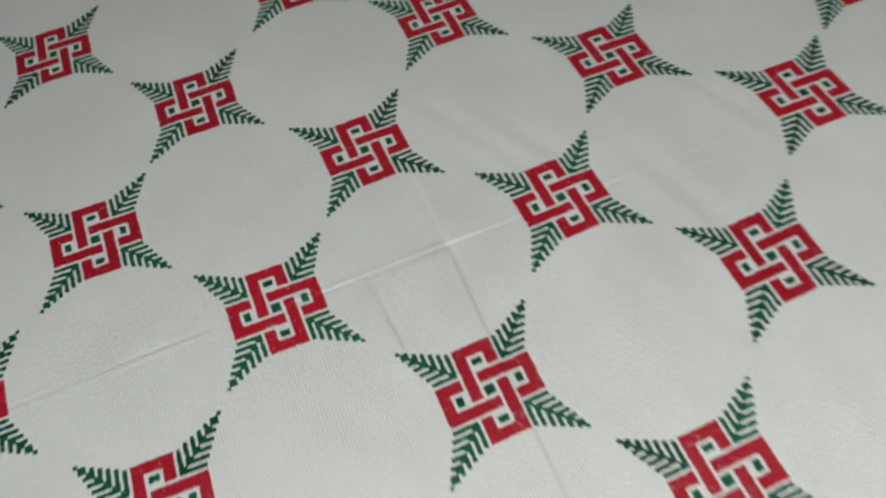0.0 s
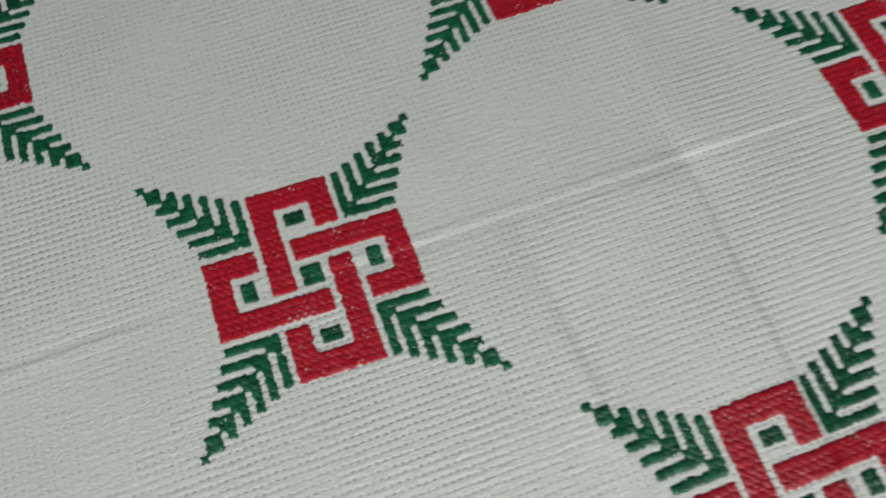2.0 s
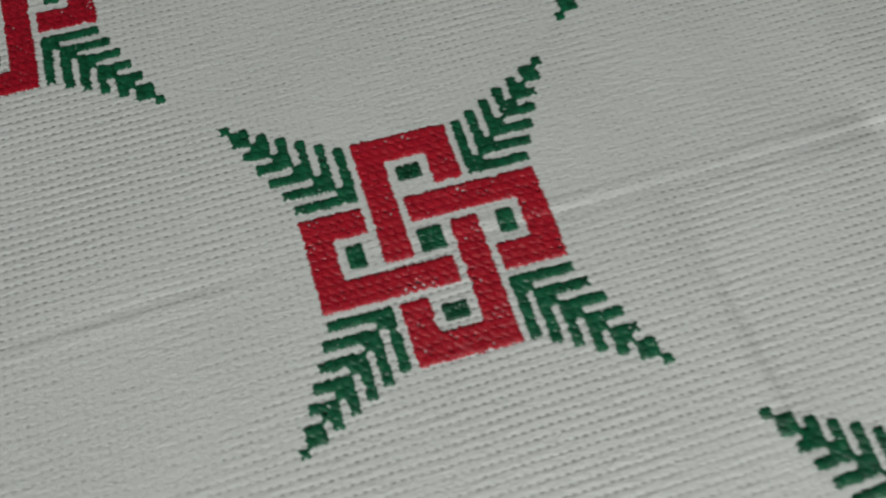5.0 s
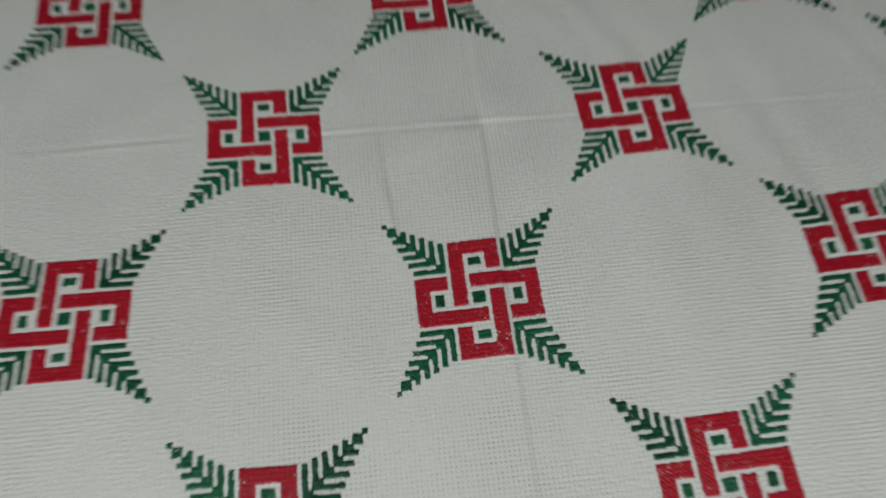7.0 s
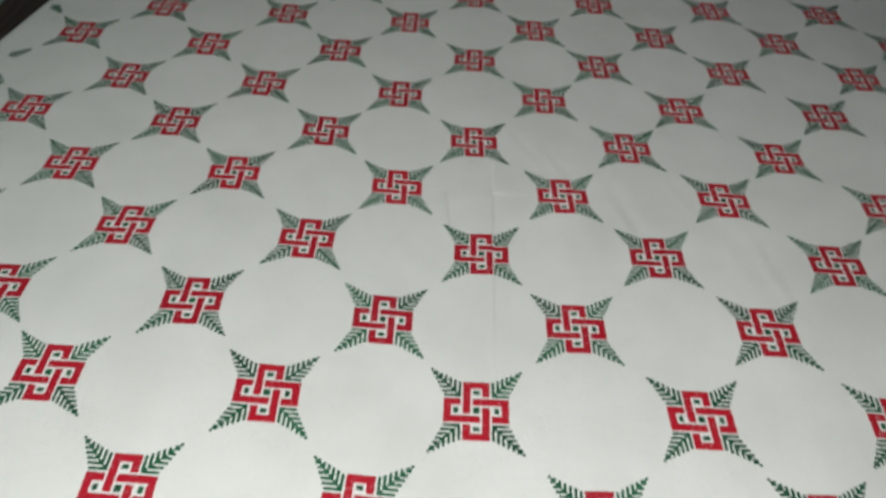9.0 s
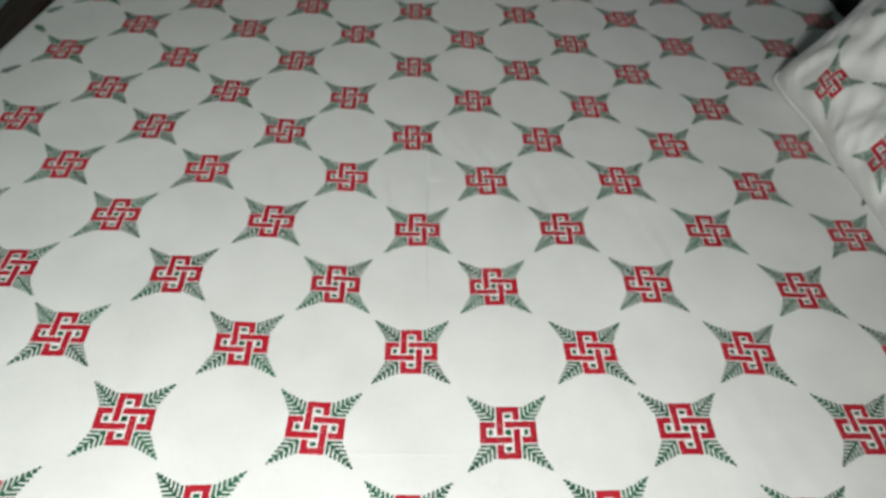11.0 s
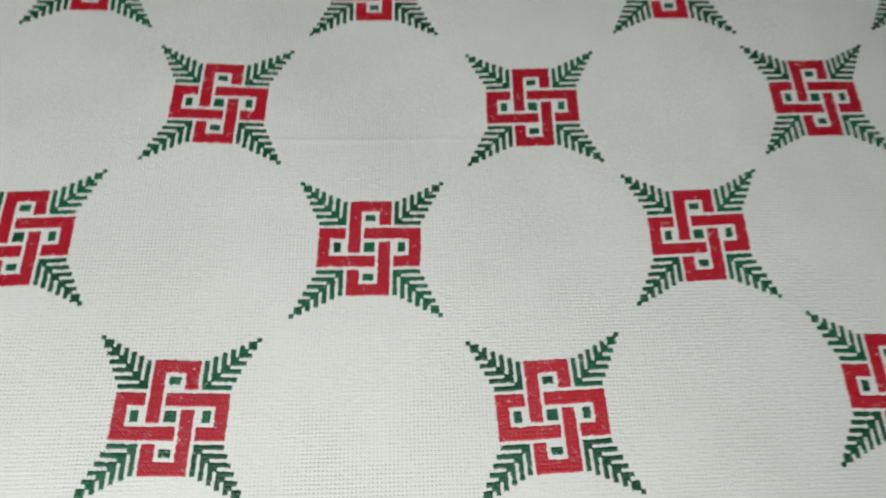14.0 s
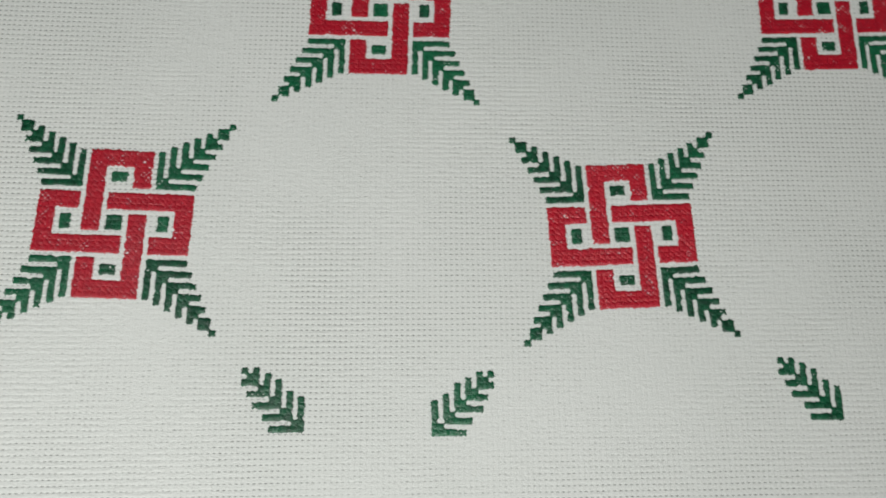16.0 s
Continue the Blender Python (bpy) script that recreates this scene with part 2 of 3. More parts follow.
def cloth_height(x, y):
    """The relief of the spread over its plane: fold lines, soft waves, a raised far corner."""
    h = 0.0007 * np.sin(9 * x + 3 * y + 1.0) * np.sin(7 * y - 2 * x) + 0.0004 * np.sin(23 * x + 11 * y) * np.sin(17 * y - 9 * x + 2)
    h = h + 0.00010 * np.sin(61 * x - 47 * y + 3 * np.sin(9 * x)) * np.sin(38 * y + 29 * x + 2 * np.sin(14 * y))
    h = h + 0.00016 * np.sin(150 * x + 22 * y + 2 * np.sin(13 * y)) * (0.5 + 0.5 * np.sin(8 * x + 5 * y))
    wave = 0.0012 * np.sin(11 * y)
    here = np.exp(-((y + 0.07) / 0.15) ** 2)
    above = np.tanh((y - CREASE_Y) / 0.006)                           # the fold steps up beyond the cross fold, down before it
    d = x - CREASE_X - wave
    h = h + here * above * 0.00078 * np.tanh(d / 0.0011) * np.exp(-(d / 0.02) ** 2)
    side = np.exp(-((y + 0.05) / 0.03) ** 2)
    d = x - 0.070 + 0.1 * (y + 0.05)
    h = h - side * 0.00072 * np.tanh(d / 0.0011) * np.exp(-(d / 0.015) ** 2)
    wave = 0.0015 * np.sin(8 * x + 1) + 0.0022 * (1 - np.tanh(x / 0.02))
    here = np.exp(-((x - 0.06) / 0.26) ** 2) * (0.75 + 0.25 * np.sin(60 * x)) * np.tanh((x + 0.03) / 0.02)
    h = h + here * (fold(y - CREASE_Y - wave, 0.00027, 0.0013) - fold(y - CREASE_Y - wave + 0.0026, 0.00021, 0.0018))
    h = h + 0.00018 * np.exp(-((x - 0.08) / 0.12) ** 2) * fold(y - CREASE_Q, 1.0, 0.002)
    # slack wrinkles running towards the pillows
    for at, level, tilt, size in ((0.22, 0.03, 0.5, 0.0005), (0.29, -0.05, 0.3, 0.0006), (0.36, 0.02, 0.42, 0.0005), (0.17, 0.08, 0.55, 0.0004), (0.45, -0.12, 0.2, 0.0006)):
        d = (x - at) + tilt * (y - level)
        h = h + 1.15 * size * np.exp(-((y - level) / 0.07) ** 2) * (fold(d, 1.0, 0.007) - fold(d - 0.012, 0.6, 0.009))
    h = h + 0.030 * np.exp(-((x + 0.53) / 0.09) ** 2 - ((y - 0.74) / 0.07) ** 2)
    return h


def over_edge(s, low, high):
    """A way s across the spread as a place and a drop: flat between low and high, then round and down."""
    out = np.maximum(s - high, 0) + np.maximum(low - s, 0)
    turn = np.minimum(out / ROUND, math.pi / 2)
    sign = np.where(s > high, 1.0, -1.0)
    flat = np.clip(s, low, high)
    return flat + sign * ROUND * np.sin(turn), ROUND * (1 - np.cos(turn)) + np.maximum(out - ROUND * math.pi / 2, 0)


def on_spread(u, v):
    x, dx = over_edge(u, LEFT - 0.010 - 0.15 * np.minimum(0.5 - v, 0.4), RIGHT)      # the border runs a little aslant
    y, dy = over_edge(v, NEAR, FAR)
    x = x + 0.045 * np.exp(-((u - LEFT) / 0.07) ** 2 - ((v - FAR) / 0.07) ** 2)      # the far corner is drawn in
    return np.stack([x, y, cloth_height(u, v) - np.maximum(dx, dy) - 0.3 * np.minimum(dx, dy)], -1)


def lines(low, high, step, fine):
    """Grid lines from low to high, closer together round the fold lines."""
    s = [np.arange(low, high, step)] + [np.arange(c - 0.009, c + 0.009, 0.0011) for c in fine]
    s = np.unique(np.concatenate(s).round(5))
    return s[np.insert(np.diff(s) > 0.0006, 0, True)]


def grid(us, vs):
    u, v = np.meshgrid(us, vs, indexing="ij")
    n, m = u.shape
    a = np.arange(n * m).reshape(n, m)
    faces = np.stack([a[:-1, :-1], a[1:, :-1], a[1:, 1:], a[:-1, 1:]], -1).reshape(-1, 4)
    return u.ravel(), v.ravel(), faces


gu, gv, gf = grid(lines(LEFT - 0.20, RIGHT + 0.22, 0.005, (CREASE_X, 0.070)), lines(NEAR - 0.30, FAR + 0.16, 0.005, (CREASE_Y, CREASE_Q)))
spread_mesh = mesh_of("bedspread", on_spread(gu, gv), gf, CLOTH, uv=np.stack([gu, gv], -1))
bedspread = tagged(new("bedspread", spread_mesh), "white cotton bedspread cross-stitched with red knots and green leaves", "bedspread")
bedspread.location = (0, 0, BED)
tagged(box("mattress", LEFT + 0.005, NEAR + 0.005, BED - 0.20, RIGHT - 0.005, FAR - 0.005, BED - 0.004, FOAM, 0.03), "thick cotton mattress lying under the bedspread", "mattress")


# ---- cross stitches ----
def cells_of(boxes):
    """Cells of a 27 x 27 chart, counted from its upper left, as places in blocks from its middle."""
    got = {(c, r) for c0, r0, c1, r1 in boxes for c in range(c0, c1) for r in range(r0, r1)}
    return np.array(sorted((c - 13, 13 - r) for c, r in got), float)


def quarter(box_, n):
    """A box of the chart turned n times by a quarter."""
    c0, r0, c1, r1 = box_
    for _ in range(n):
        c0, r0, c1, r1 = 27 - r1, c0, 27 - r0, c1
    return c0, r0, c1, r1


LOOP = [(8, 0, 19, 3), (8, 0, 11, 15), (16, 0, 19, 7)]       # one loop: its end, its long and its short side
KNOT = cells_of([quarter(b, n) for n in range(4) for b in LOOP])
SPOTS = [cells_of([(12, 12, 15, 15)])] + [cells_of([quarter((12, 4, 15, 6), n)]) for n in range(4)]


def fern(inner, count, reach):
    """A leaf towards the upper left: nested chevrons along the diagonal from a corner inner blocks off the middle."""
    got = set()
    for k in range(count):
        c = inner + 2 * k
        long = reach[k]
        got |= {(-c, c + i) for i in range(long + 1)} | {(-c - i, c) for i in range(long + 1)}
        if k + 1 < count:
            got.add((-c - 1, c + 1))
    return np.array(sorted(got), float)


LEAF = fern(7, 7, (6, 5, 4, 3, 2, 1, 0))
EDGE_LEAF = fern(11, 6, (5, 4, 4, 3, 2, 0))


def turned(cells, n):
    for _ in range(n):
        cells = np.stack([cells[:, 1], -cells[:, 0]], -1)
    return cells


rng = np.random.default_rng(7)


def stitches(cells, plump, ends):
    """Crossed plump threads on the cells, which meet in the holes at the cells' corners: places and heights in blocks, and faces."""
    n = len(cells)
    spots = np.concatenate([cells + o for o in ((-0.5, -0.5), (0.5, -0.5), (0.5, 0.5), (-0.5, 0.5))])
    holes, which = np.unique(spots.round(2), axis=0, return_inverse=True)
    which = which.reshape(4, n).T                                   # n x 4: the holes of each cell
    verts = [np.concatenate([holes + rng.normal(0, 0.055, holes.shape), np.full((len(holes), 1), 0.06)], 1)]
    own = len(holes) + 13 * np.arange(n)                            # then 13 points for each cell, the crossing first
    mine = np.zeros((n, 13, 3))
    mine[:, 0, :2], mine[:, 0, 2] = cells, 0.40
    fat = np.where(rng.random((n, 1)) < 0.10, 0.62, rng.uniform(0.86, 1.14, (n, 1)))                           # some stitches fuller than others
    faces = []
    for k, (a, b) in enumerate(((0, 2), (1, 3))):
        way = np.array([1.0, 1.0]) if k == 0 else np.array([-1.0, 1.0])
        side = np.array([-way[1], way[0]]) / math.sqrt(2)
        base = 1 + 6 * k
        for q, (s, wide, high) in enumerate(((-0.5, ends, 0.0), (0.0, plump, 0.08 + 0.12 * k), (0.5, ends, 0.0))):
            for w, sign in enumerate((1, -1)):
                mine[:, base + 2 * q + w, :2] = cells + s * way + sign * wide * fat * side
                mine[:, base + 2 * q + w, 2] = high
        i = own + base
        la, ra, lm, rm, lb, rb = i, i + 1, i + 2, i + 3, i + 4, i + 5
        ha, hb = which[:, a], which[:, b]
        faces += [(la, ha, own, lm), (ha, ra, rm, own), (lm, own, hb, lb), (own, rm, rb, hb)]
    mine[..., :2] += rng.normal(0, 0.045, (n, 13, 2)) + rng.normal(0, 0.045, (n, 1, 2))
    mine[..., 2] += rng.normal(0, 0.025, (n, 13))
    verts.append(mine.reshape(-1, 3))
    # on the wrong side of the cloth the thread is carried from one group of stitches to the next
    group = np.arange(len(holes))
    for _ in range(200):
        low = group[which].min(1)
        next_group = group.copy()
        np.minimum.at(next_group, which.ravel(), np.repeat(low, 4))
        if (next_group == group).all():
            break
        group = next_group
    names = np.unique(group)
    at = len(holes) + 13 * n
    for a in names[1:]:
        one, rest = np.flatnonzero(group == a), np.flatnonzero(group < a)
        gap = ((holes[one, None] - holes[None, rest]) ** 2).sum(-1)
        i, j = np.unravel_index(gap.argmin(), gap.shape)
        i, j = one[i], rest[j]
        mid, way = (holes[i] + holes[j]) / 2, holes[j] - holes[i]
        side = 0.15 * np.array([-way[1], way[0]]) / np.linalg.norm(way)
        verts.append(np.array([[*(mid + side), -0.5], [*(mid - side), -0.5]]))
        faces.append(tuple(np.array([k]) for k in (i, at, j, at + 1)))
        at += 2
    return np.concatenate(verts), np.concatenate([np.stack(f, -1) for f in faces])


def sewn(name, cells, mat, surface, middle, turn, label, parent, block=BLOCK, shear=0.0):
    """Stitches on a surface round a middle (metres on the cloth), sewn to their cloth as one part."""
    v, f = stitches(cells, *((0.44, 0.32) if name == "spot" else (0.44, 0.31) if mat == GREEN else (0.41, 0.29)))
    if name == "spot":
        v[:, :2] = cells.mean(0) + 0.87 * (v[:, :2] - cells.mean(0))        # drawn tight
    v[:, :2] = v[:, :2] - shear * v[:, 1::-1]
    c, s = math.cos(turn), math.sin(turn)
    u = middle[0] + block * (c * v[:, 0] - s * v[:, 1])
    w = middle[1] + block * (s * v[:, 0] + c * v[:, 1])
    co = surface(u, w, v[:, 2] * block)
    home = surface(np.array([middle[0]]), np.array([middle[1]]), np.zeros(1))[0]
    # faces look up where the thread's way turned them over
    me = mesh_of(name, co - home, f, mat)
    at = home if parent.get("sewn") is None else (0, 0, 0)
    ob = part(name, me, parent, label, at)
    ob["sewn"] = 1
    return ob


def spread_surface(u, v, h):
    p = on_spread(u, v)
    p[:, 2] += h
    return p


def motif(surface, middle, turn, parent, block=BLOCK * 1.028, shear=0.0):
    knot = sewn("knot", KNOT, RED, surface, middle, turn, "red cross-stitched interlaced knot", parent, block, shear)
    for n in range(4):
        sewn("leaf", turned(LEAF, n), GREEN, surface, middle, turn, "green stitched fern leaf", knot, block, shear)
    for cells in SPOTS:
        sewn("spot", cells, GREEN, surface, middle, turn, "", knot, block, shear)
    return knot


# The cloth does not lie quite even: a slow drift over the bed, in millimetres, by the powers of x and y,
DRIFT_X = (0.7, -6.6, -32.5, -4.5, -11.2, -8.7, 9.9, 17, 28.1, 105.6)
DRIFT_Y = (0, -16.4, -13, 24.1, -4.5, -5.7, 14, 4.7, -1.4, 22.5)


def drift(x, y):
    x, y = min(max(x, -0.53), 0.95), min(max(y, -0.63), 0.63)
    powers = (1, x, y, x * x, x * y, y * y, x ** 3, x * x * y, x * y * y, y ** 3)
    return [sum(c * p for c, p in zip(row, powers)) / 1000 for row in (DRIFT_X, DRIFT_Y)]


# and each hand-sewn knot sits a little off it: by lattice row, the place in the row and the millimetres
STRAY = collections.defaultdict(dict)
STRAY[-6] = {0: (3.6, -0.2), 2: (6.2, -2.4), 4: (3, 9)}
STRAY[-5] = {-1: (-4, 2), 1: (-1.4, -4.4), 3: (-1.9, 2.8), 5: (2, -6)}
STRAY[-4] = {0: (-3, -4), 2: (0, -5), 4: (-7, 2), 6: (-7, 0)}
STRAY[-3] = {-3: (-5, 5), 1: (-6, -4), 3: (4, 0), 5: (-6, 1), 7: (-7, -4)}
STRAY[-2] = {-2: (2, 1), 0: (-1, -6), 2: (-3, -2), 4: (-3, 6), 6: (-2, -3)}
STRAY[-1] = {-3: (-1, 2), -1: (5.3, 1.4), 1: (2.6, -4.5), 3: (2, 5), 5: (8, 6), 7: (11, -2)}
STRAY[0] = {-2: (0, 5), 0: (2.1, -1.2), 2: (5.7, 1.1), 4: (6, 9), 6: (10, 2)}
STRAY[1] = {-5: (1, 2), -3: (2, -1), -1: (2.2, 0.5), 1: (-0.9, -2.3), 3: (3, 4), 5: (5, -2), 7: (9, -1)}
STRAY[2] = {-4: (4, -5), -2: (1, 2), 0: (-4, -3), 2: (1, 4), 4: (-4, -2), 6: (3, -2)}
STRAY[3] = {-3: (-3, -5), -1: (-2, 2), 1: (3, -1), 3: (-8, 2), 5: (-11, 0), 7: (-11, -1)}
STRAY[4] = {-4: (2, -4), -2: (-2, 2), 0: (-3, 1), 4: (-7, -2), 6: (-7, -4), 8: (-9, -1)}
STRAY[5] = {-5: (-1, 3), -3: (-3, -2), 1: (0, -4), 3: (2, -1), 5: (1, -4), 7: (-7, -1), 9: (5, 5)}
STRAY[6] = {-4: (-1, -2), -2: (2, 6), 0: (2, 3), 2: (5, 1), 4: (7, 1), 6: (6, -3), 8: (6, 3)}
# how far single knots are turned and pulled askew
ASKEW = collections.defaultdict(dict)
ASKEW[-6] = {0: (-0.035, 0), 2: (0.042, 0)}
ASKEW[-5] = {1: (-0.02, -0.01), 3: (0.01, -0.03)}
ASKEW[-4] = {0: (-0.045, 0), 2: (0.005, -0.03)}
ASKEW[-2] = {0: (-0.01, 0.02), 2: (0.02, -0.01)}
ASKEW[-1] = {-1: (-0.015, 0), 1: (0.015, -0.005), 3: (0.015, -0.02)}
ASKEW[0] = {-2: (0.025, 0.02), 0: (0, 0.033), 2: (0.02, 0.01), 4: (0, 0.025)}
ASKEW[1] = {-1: (0.005, 0.03), 1: (0.025, 0.01), 3: (0.012, 0.015)}
for j in range(-6, 7):
    for i in range(-5, 10):
        if (i + j) % 2 == 0:
            (ax, ay), (dx, dy) = drift(i * STEP, j * STEP), STRAY[j].get(i, (0, 0))
            turn, shear = ASKEW[j].get(i, (random.gauss(0, 0.012), random.gauss(0.004, 0.01)))
            motif(spread_surface, (i * STEP + ax + dx / 1000, j * STEP + ay + dy / 1000), turn, bedspread, shear=shear)
EDGE_STRAY = {(1, 0): (-5, -4), (1, 1): (-2, -6), (3, 0): (6, -1), (3, 1): (5, -2), (-1, 1): (-7, 6)}
# pairs of leaves that close the pattern along the borders
for i in range(-5, 10, 2):
    for j, turns in ((-7, (0, 1)), (7, (2, 3))):
        for n in turns:
            dx, dy = [d / 1000 for d in EDGE_STRAY.get((i, n), (0, 0))] if j < 0 else drift(i * STEP, j * STEP)
            if (i, j, n) == (-5, 7, 3):
                dx, dy = dx - 0.022, dy - 0.035                                # the far corner's leaf sits on its fold
            sewn("border_leaf", turned(EDGE_LEAF, n), GREEN, spread_surface, (i * STEP + dx, j * STEP + dy), 0, "green stitched fern leaf on the border", bedspread)
for j in range(-6, 7, 2):
    for i, turns in ((-6, (1, 2)), (10, (0, 3))):
        for n in turns:
            dx, dy = drift(i * STEP, j * STEP)
            sewn("border_leaf", turned(EDGE_LEAF, n), GREEN, spread_surface, (i * STEP + dx, j * STEP + dy), 0, "green stitched fern leaf on the border", bedspread)


# ---- the bed ----
bed = tagged(new("bed"), "dark wooden bed with low side rails, standing in the corner", "bed")
for x0, y0, x1, y1 in ((WEST + 0.006, -0.82, -0.658, 0.79),):
    box("side_rail", x0, y0, BED - 0.30, x1, y1, BED - 0.028, WOOD, 0.006, bed)
box("slat_base", WEST + 0.02, -0.80, BED - 0.26, 1.06, 0.78, BED - 0.205, WOOD, 0.004, bed)
for x, y in ((-0.69, -0.76), (1.0, -0.76), (1.0, 0.72), (-0.69, 0.72)):
    box("leg", x - 0.035, y - 0.035, 0, x + 0.035, y + 0.035, BED - 0.262, WOOD, 0.004, bed)


def corner_post(x, y, top):
    """A short turned post with a chipped, swollen knob and a thin spike above it."""
    bm = bmesh.new()
    prof = [(0.0, 0.030), (0.16, 0.030), (0.24, 0.044), (0.30, 0.052), (0.38, 0.050), (0.43, 0.056), (0.52, 0.053), (0.58, 0.046), (0.64, 0.030), (0.68, 0.012), (0.76, 0.010), (0.84, 0.014), (0.92, 0.010), (1.0, 0.004)]
    rings = []
    low = BED - 0.03
    for s, r in prof:
        ring = []
        for a in range(20):
            turn = a * math.pi / 10
            rough = 1 + (0.12 * math.sin(3 * turn + 31 * s) * math.sin(2 * turn + 17 * s) + 0.06 * math.sin(7 * turn + 60 * s)) * (r > 0.02)
            ring.append(bm.verts.new((x + r * rough * math.cos(turn), y + r * rough * math.sin(turn), low + s * (top - low))))
        rings.append(ring)
    for a, b in zip(rings, rings[1:]):
        for k in range(20):
            bm.faces.new((a[k], a[(k + 1) % 20], b[(k + 1) % 20], b[k]))
    bm.faces.new(rings[-1])
    ob = new("post", from_bm("post", bm, WOOD, True))
    ob.parent = bed


corner_post(-0.610, 0.742, BED + 0.16)


def headboard():
    """A black padded headboard with an arched top at the pillows' end."""
    bm = bmesh.new()
    ys = np.linspace(-0.79, 0.69, 45)
    prev = None
    for y in ys:
        s = (y + 0.05) / 0.75
        top = BED + 0.485 * max(0.0, 1 - s * s) + 0.012
        ring = []
        for x, z in ((1.06, BED - 0.30), (1.06, top - 0.05), (1.068, top - 0.018), (1.085, top), (1.12, top), (1.14, top - 0.02), (1.145, top - 0.06), (1.145, BED - 0.30)):
            puff = 0.006 * math.sin(18 * z) * math.sin(21 * y)
            ring.append(bm.verts.new((x - (puff if x < 1.08 else 0), y, z)))
        if prev:
            for k in range(len(ring)):
                bm.faces.new((prev[k], prev[(k + 1) % 8], ring[(k + 1) % 8], ring[k]))
        else:
            bm.faces.new(ring)
        prev = ring
    bm.faces.new(prev[::-1])
    bmesh.ops.recalc_face_normals(bm, faces=bm.faces)
    ob = new("headboard", from_bm("headboard", bm, BLACK, True))
    ob.parent = bed
    tagged(ob, "black padded headboard with arched top")


headboard()


# ---- pillows ----
PILLOW_STEP = 0.0825            # the pillows' finer weave
FLANGE = 0.004                  # the width of the hem that stands off the seam


def pillow(corner, yaw, tilt, twist, low, high, tall, thick, seed, margin, full, pinch, label):
    """A stuffed pillow leaning at tilt. corner: where the lowest far knot sits on its front; margin: from the lower rim to the lowest knots, in steps of its weave; full: how fat it stays towards its rims; pinch: the depth of the fold over its lowest far knot; u runs along it from low to high, v up its front."""
    middle, wide = (low + high) / 2, high - low
    ob = tagged(new("pillow"), label, "pillow", group="pillows against the headboard")
    along = Vector((math.sin(yaw), -math.cos(yaw), twist)).normalized()
    up = Vector((math.cos(yaw) * math.cos(tilt), math.sin(yaw) * math.cos(tilt), math.sin(tilt)))
    up = (up - along * up.dot(along)).normalized()
    out = along.cross(up)
    if out.z < 0:
        along, out = -along, -out
    base = Vector(corner) + PILLOW_STEP * (1.1 * Vector((math.sin(yaw), -math.cos(yaw), twist)).normalized() - margin * up) - 0.42 * thick * out
    ob.matrix_world = Matrix(((along.x, up.x, out.x, base[0]), (along.y, up.y, out.y, base[1]), (along.z, up.z, out.z, base[2]), (0, 0, 0, 1)))
    fine = 1.1 * BLOCK * PILLOW_STEP / STEP

    def front(u, v, h, side=1.0):
        u = u - middle
        s, t = np.clip(2 * u / wide, -1, 1), np.clip(2 * v / tall - 1, -1, 1)
        inner_s, inner_t = np.abs(s), np.abs(t)
        body = (1 - inner_s ** 4) ** 0.6 * (1 - inner_t ** full) ** 0.55
        crumple = 0.0012 * np.sin(150 * u + 60 * v + 4 * np.sin(30 * u)) * np.sin(90 * v + seed) + 0.004 * np.sin(31 * u + 17 * v + seed) * np.sin(26 * v - 9 * u + seed) + 0.003 * np.sin(70 * u - 20 * v + 3 * np.sin(20 * v + seed))
        for cu, cv, way, long, deep in ((-0.5, 0.72, 1.1, 0.08, 0.016), (-0.28, 0.62, 1.45, 0.10, 0.020), (0.05, 0.80, 0.9, 0.07, 0.016), (0.35, 0.45, 1.2, 0.09, 0.022), (0.55, 0.75, 0.5, 0.06, 0.012), (-0.6, 0.3, 0.4, 0.06, 0.008), (0.62, 0.35, 1.9, 0.07, 0.014), (0.80, 0.55, 1.4, 0.08, 0.012)):
            du, dv = u - cu * wide / 2, v - cv * tall
            e, f = du * math.cos(way + seed) + dv * math.sin(way + seed), dv * math.cos(way + seed) - du * math.sin(way + seed)
            crumple = crumple - 0.42 * deep * np.exp(-(e / long) ** 2) * (np.exp(-(f / 0.011) ** 2) - 0.5 * np.exp(-((f - 0.02) / 0.014) ** 2))
        crumple = crumple - 0.014 * np.exp(-((u + middle + 0.1 * PILLOW_STEP) ** 2 + (v - (margin + 1) * PILLOW_STEP) ** 2) / 0.0055)    # pressed in at the middle
        crumple = crumple - pinch * np.exp(-((u + middle + 1.0 * PILLOW_STEP) / 0.055) ** 2 - ((v - (margin + 0.12) * PILLOW_STEP - 0.3 * (u + middle + 1.1 * PILLOW_STEP)) / 0.017) ** 2)
        rim = np.minimum(1, 3 * (1 - np.maximum(np.abs(s), np.abs(t))) + 0.25)
        corner = (np.abs(s) * np.abs(t)) ** 5
        pull = 1 - 0.05 * (1 - np.abs(t)) * np.abs(s) ** 3 - 0.02 * corner + 0.012 * np.sin(37 * v + seed) * np.abs(s) ** 4
        return np.stack([middle + u * pull, tall / 2 + (v - tall / 2) * (1 - 0.06 * (1 - np.abs(s)) * np.abs(t) ** 3 - 0.03 * corner + 0.014 * np.sin(29 * u + 2 * seed) * np.abs(t) ** 4), side * (thick / 2 * body + crumple * rim * (side > 0) + 0.002) + h], -1)

    us, vs = np.linspace(low, high, 120), np.linspace(0, tall, 80)
    pu, pv, pf = grid(us, vs)
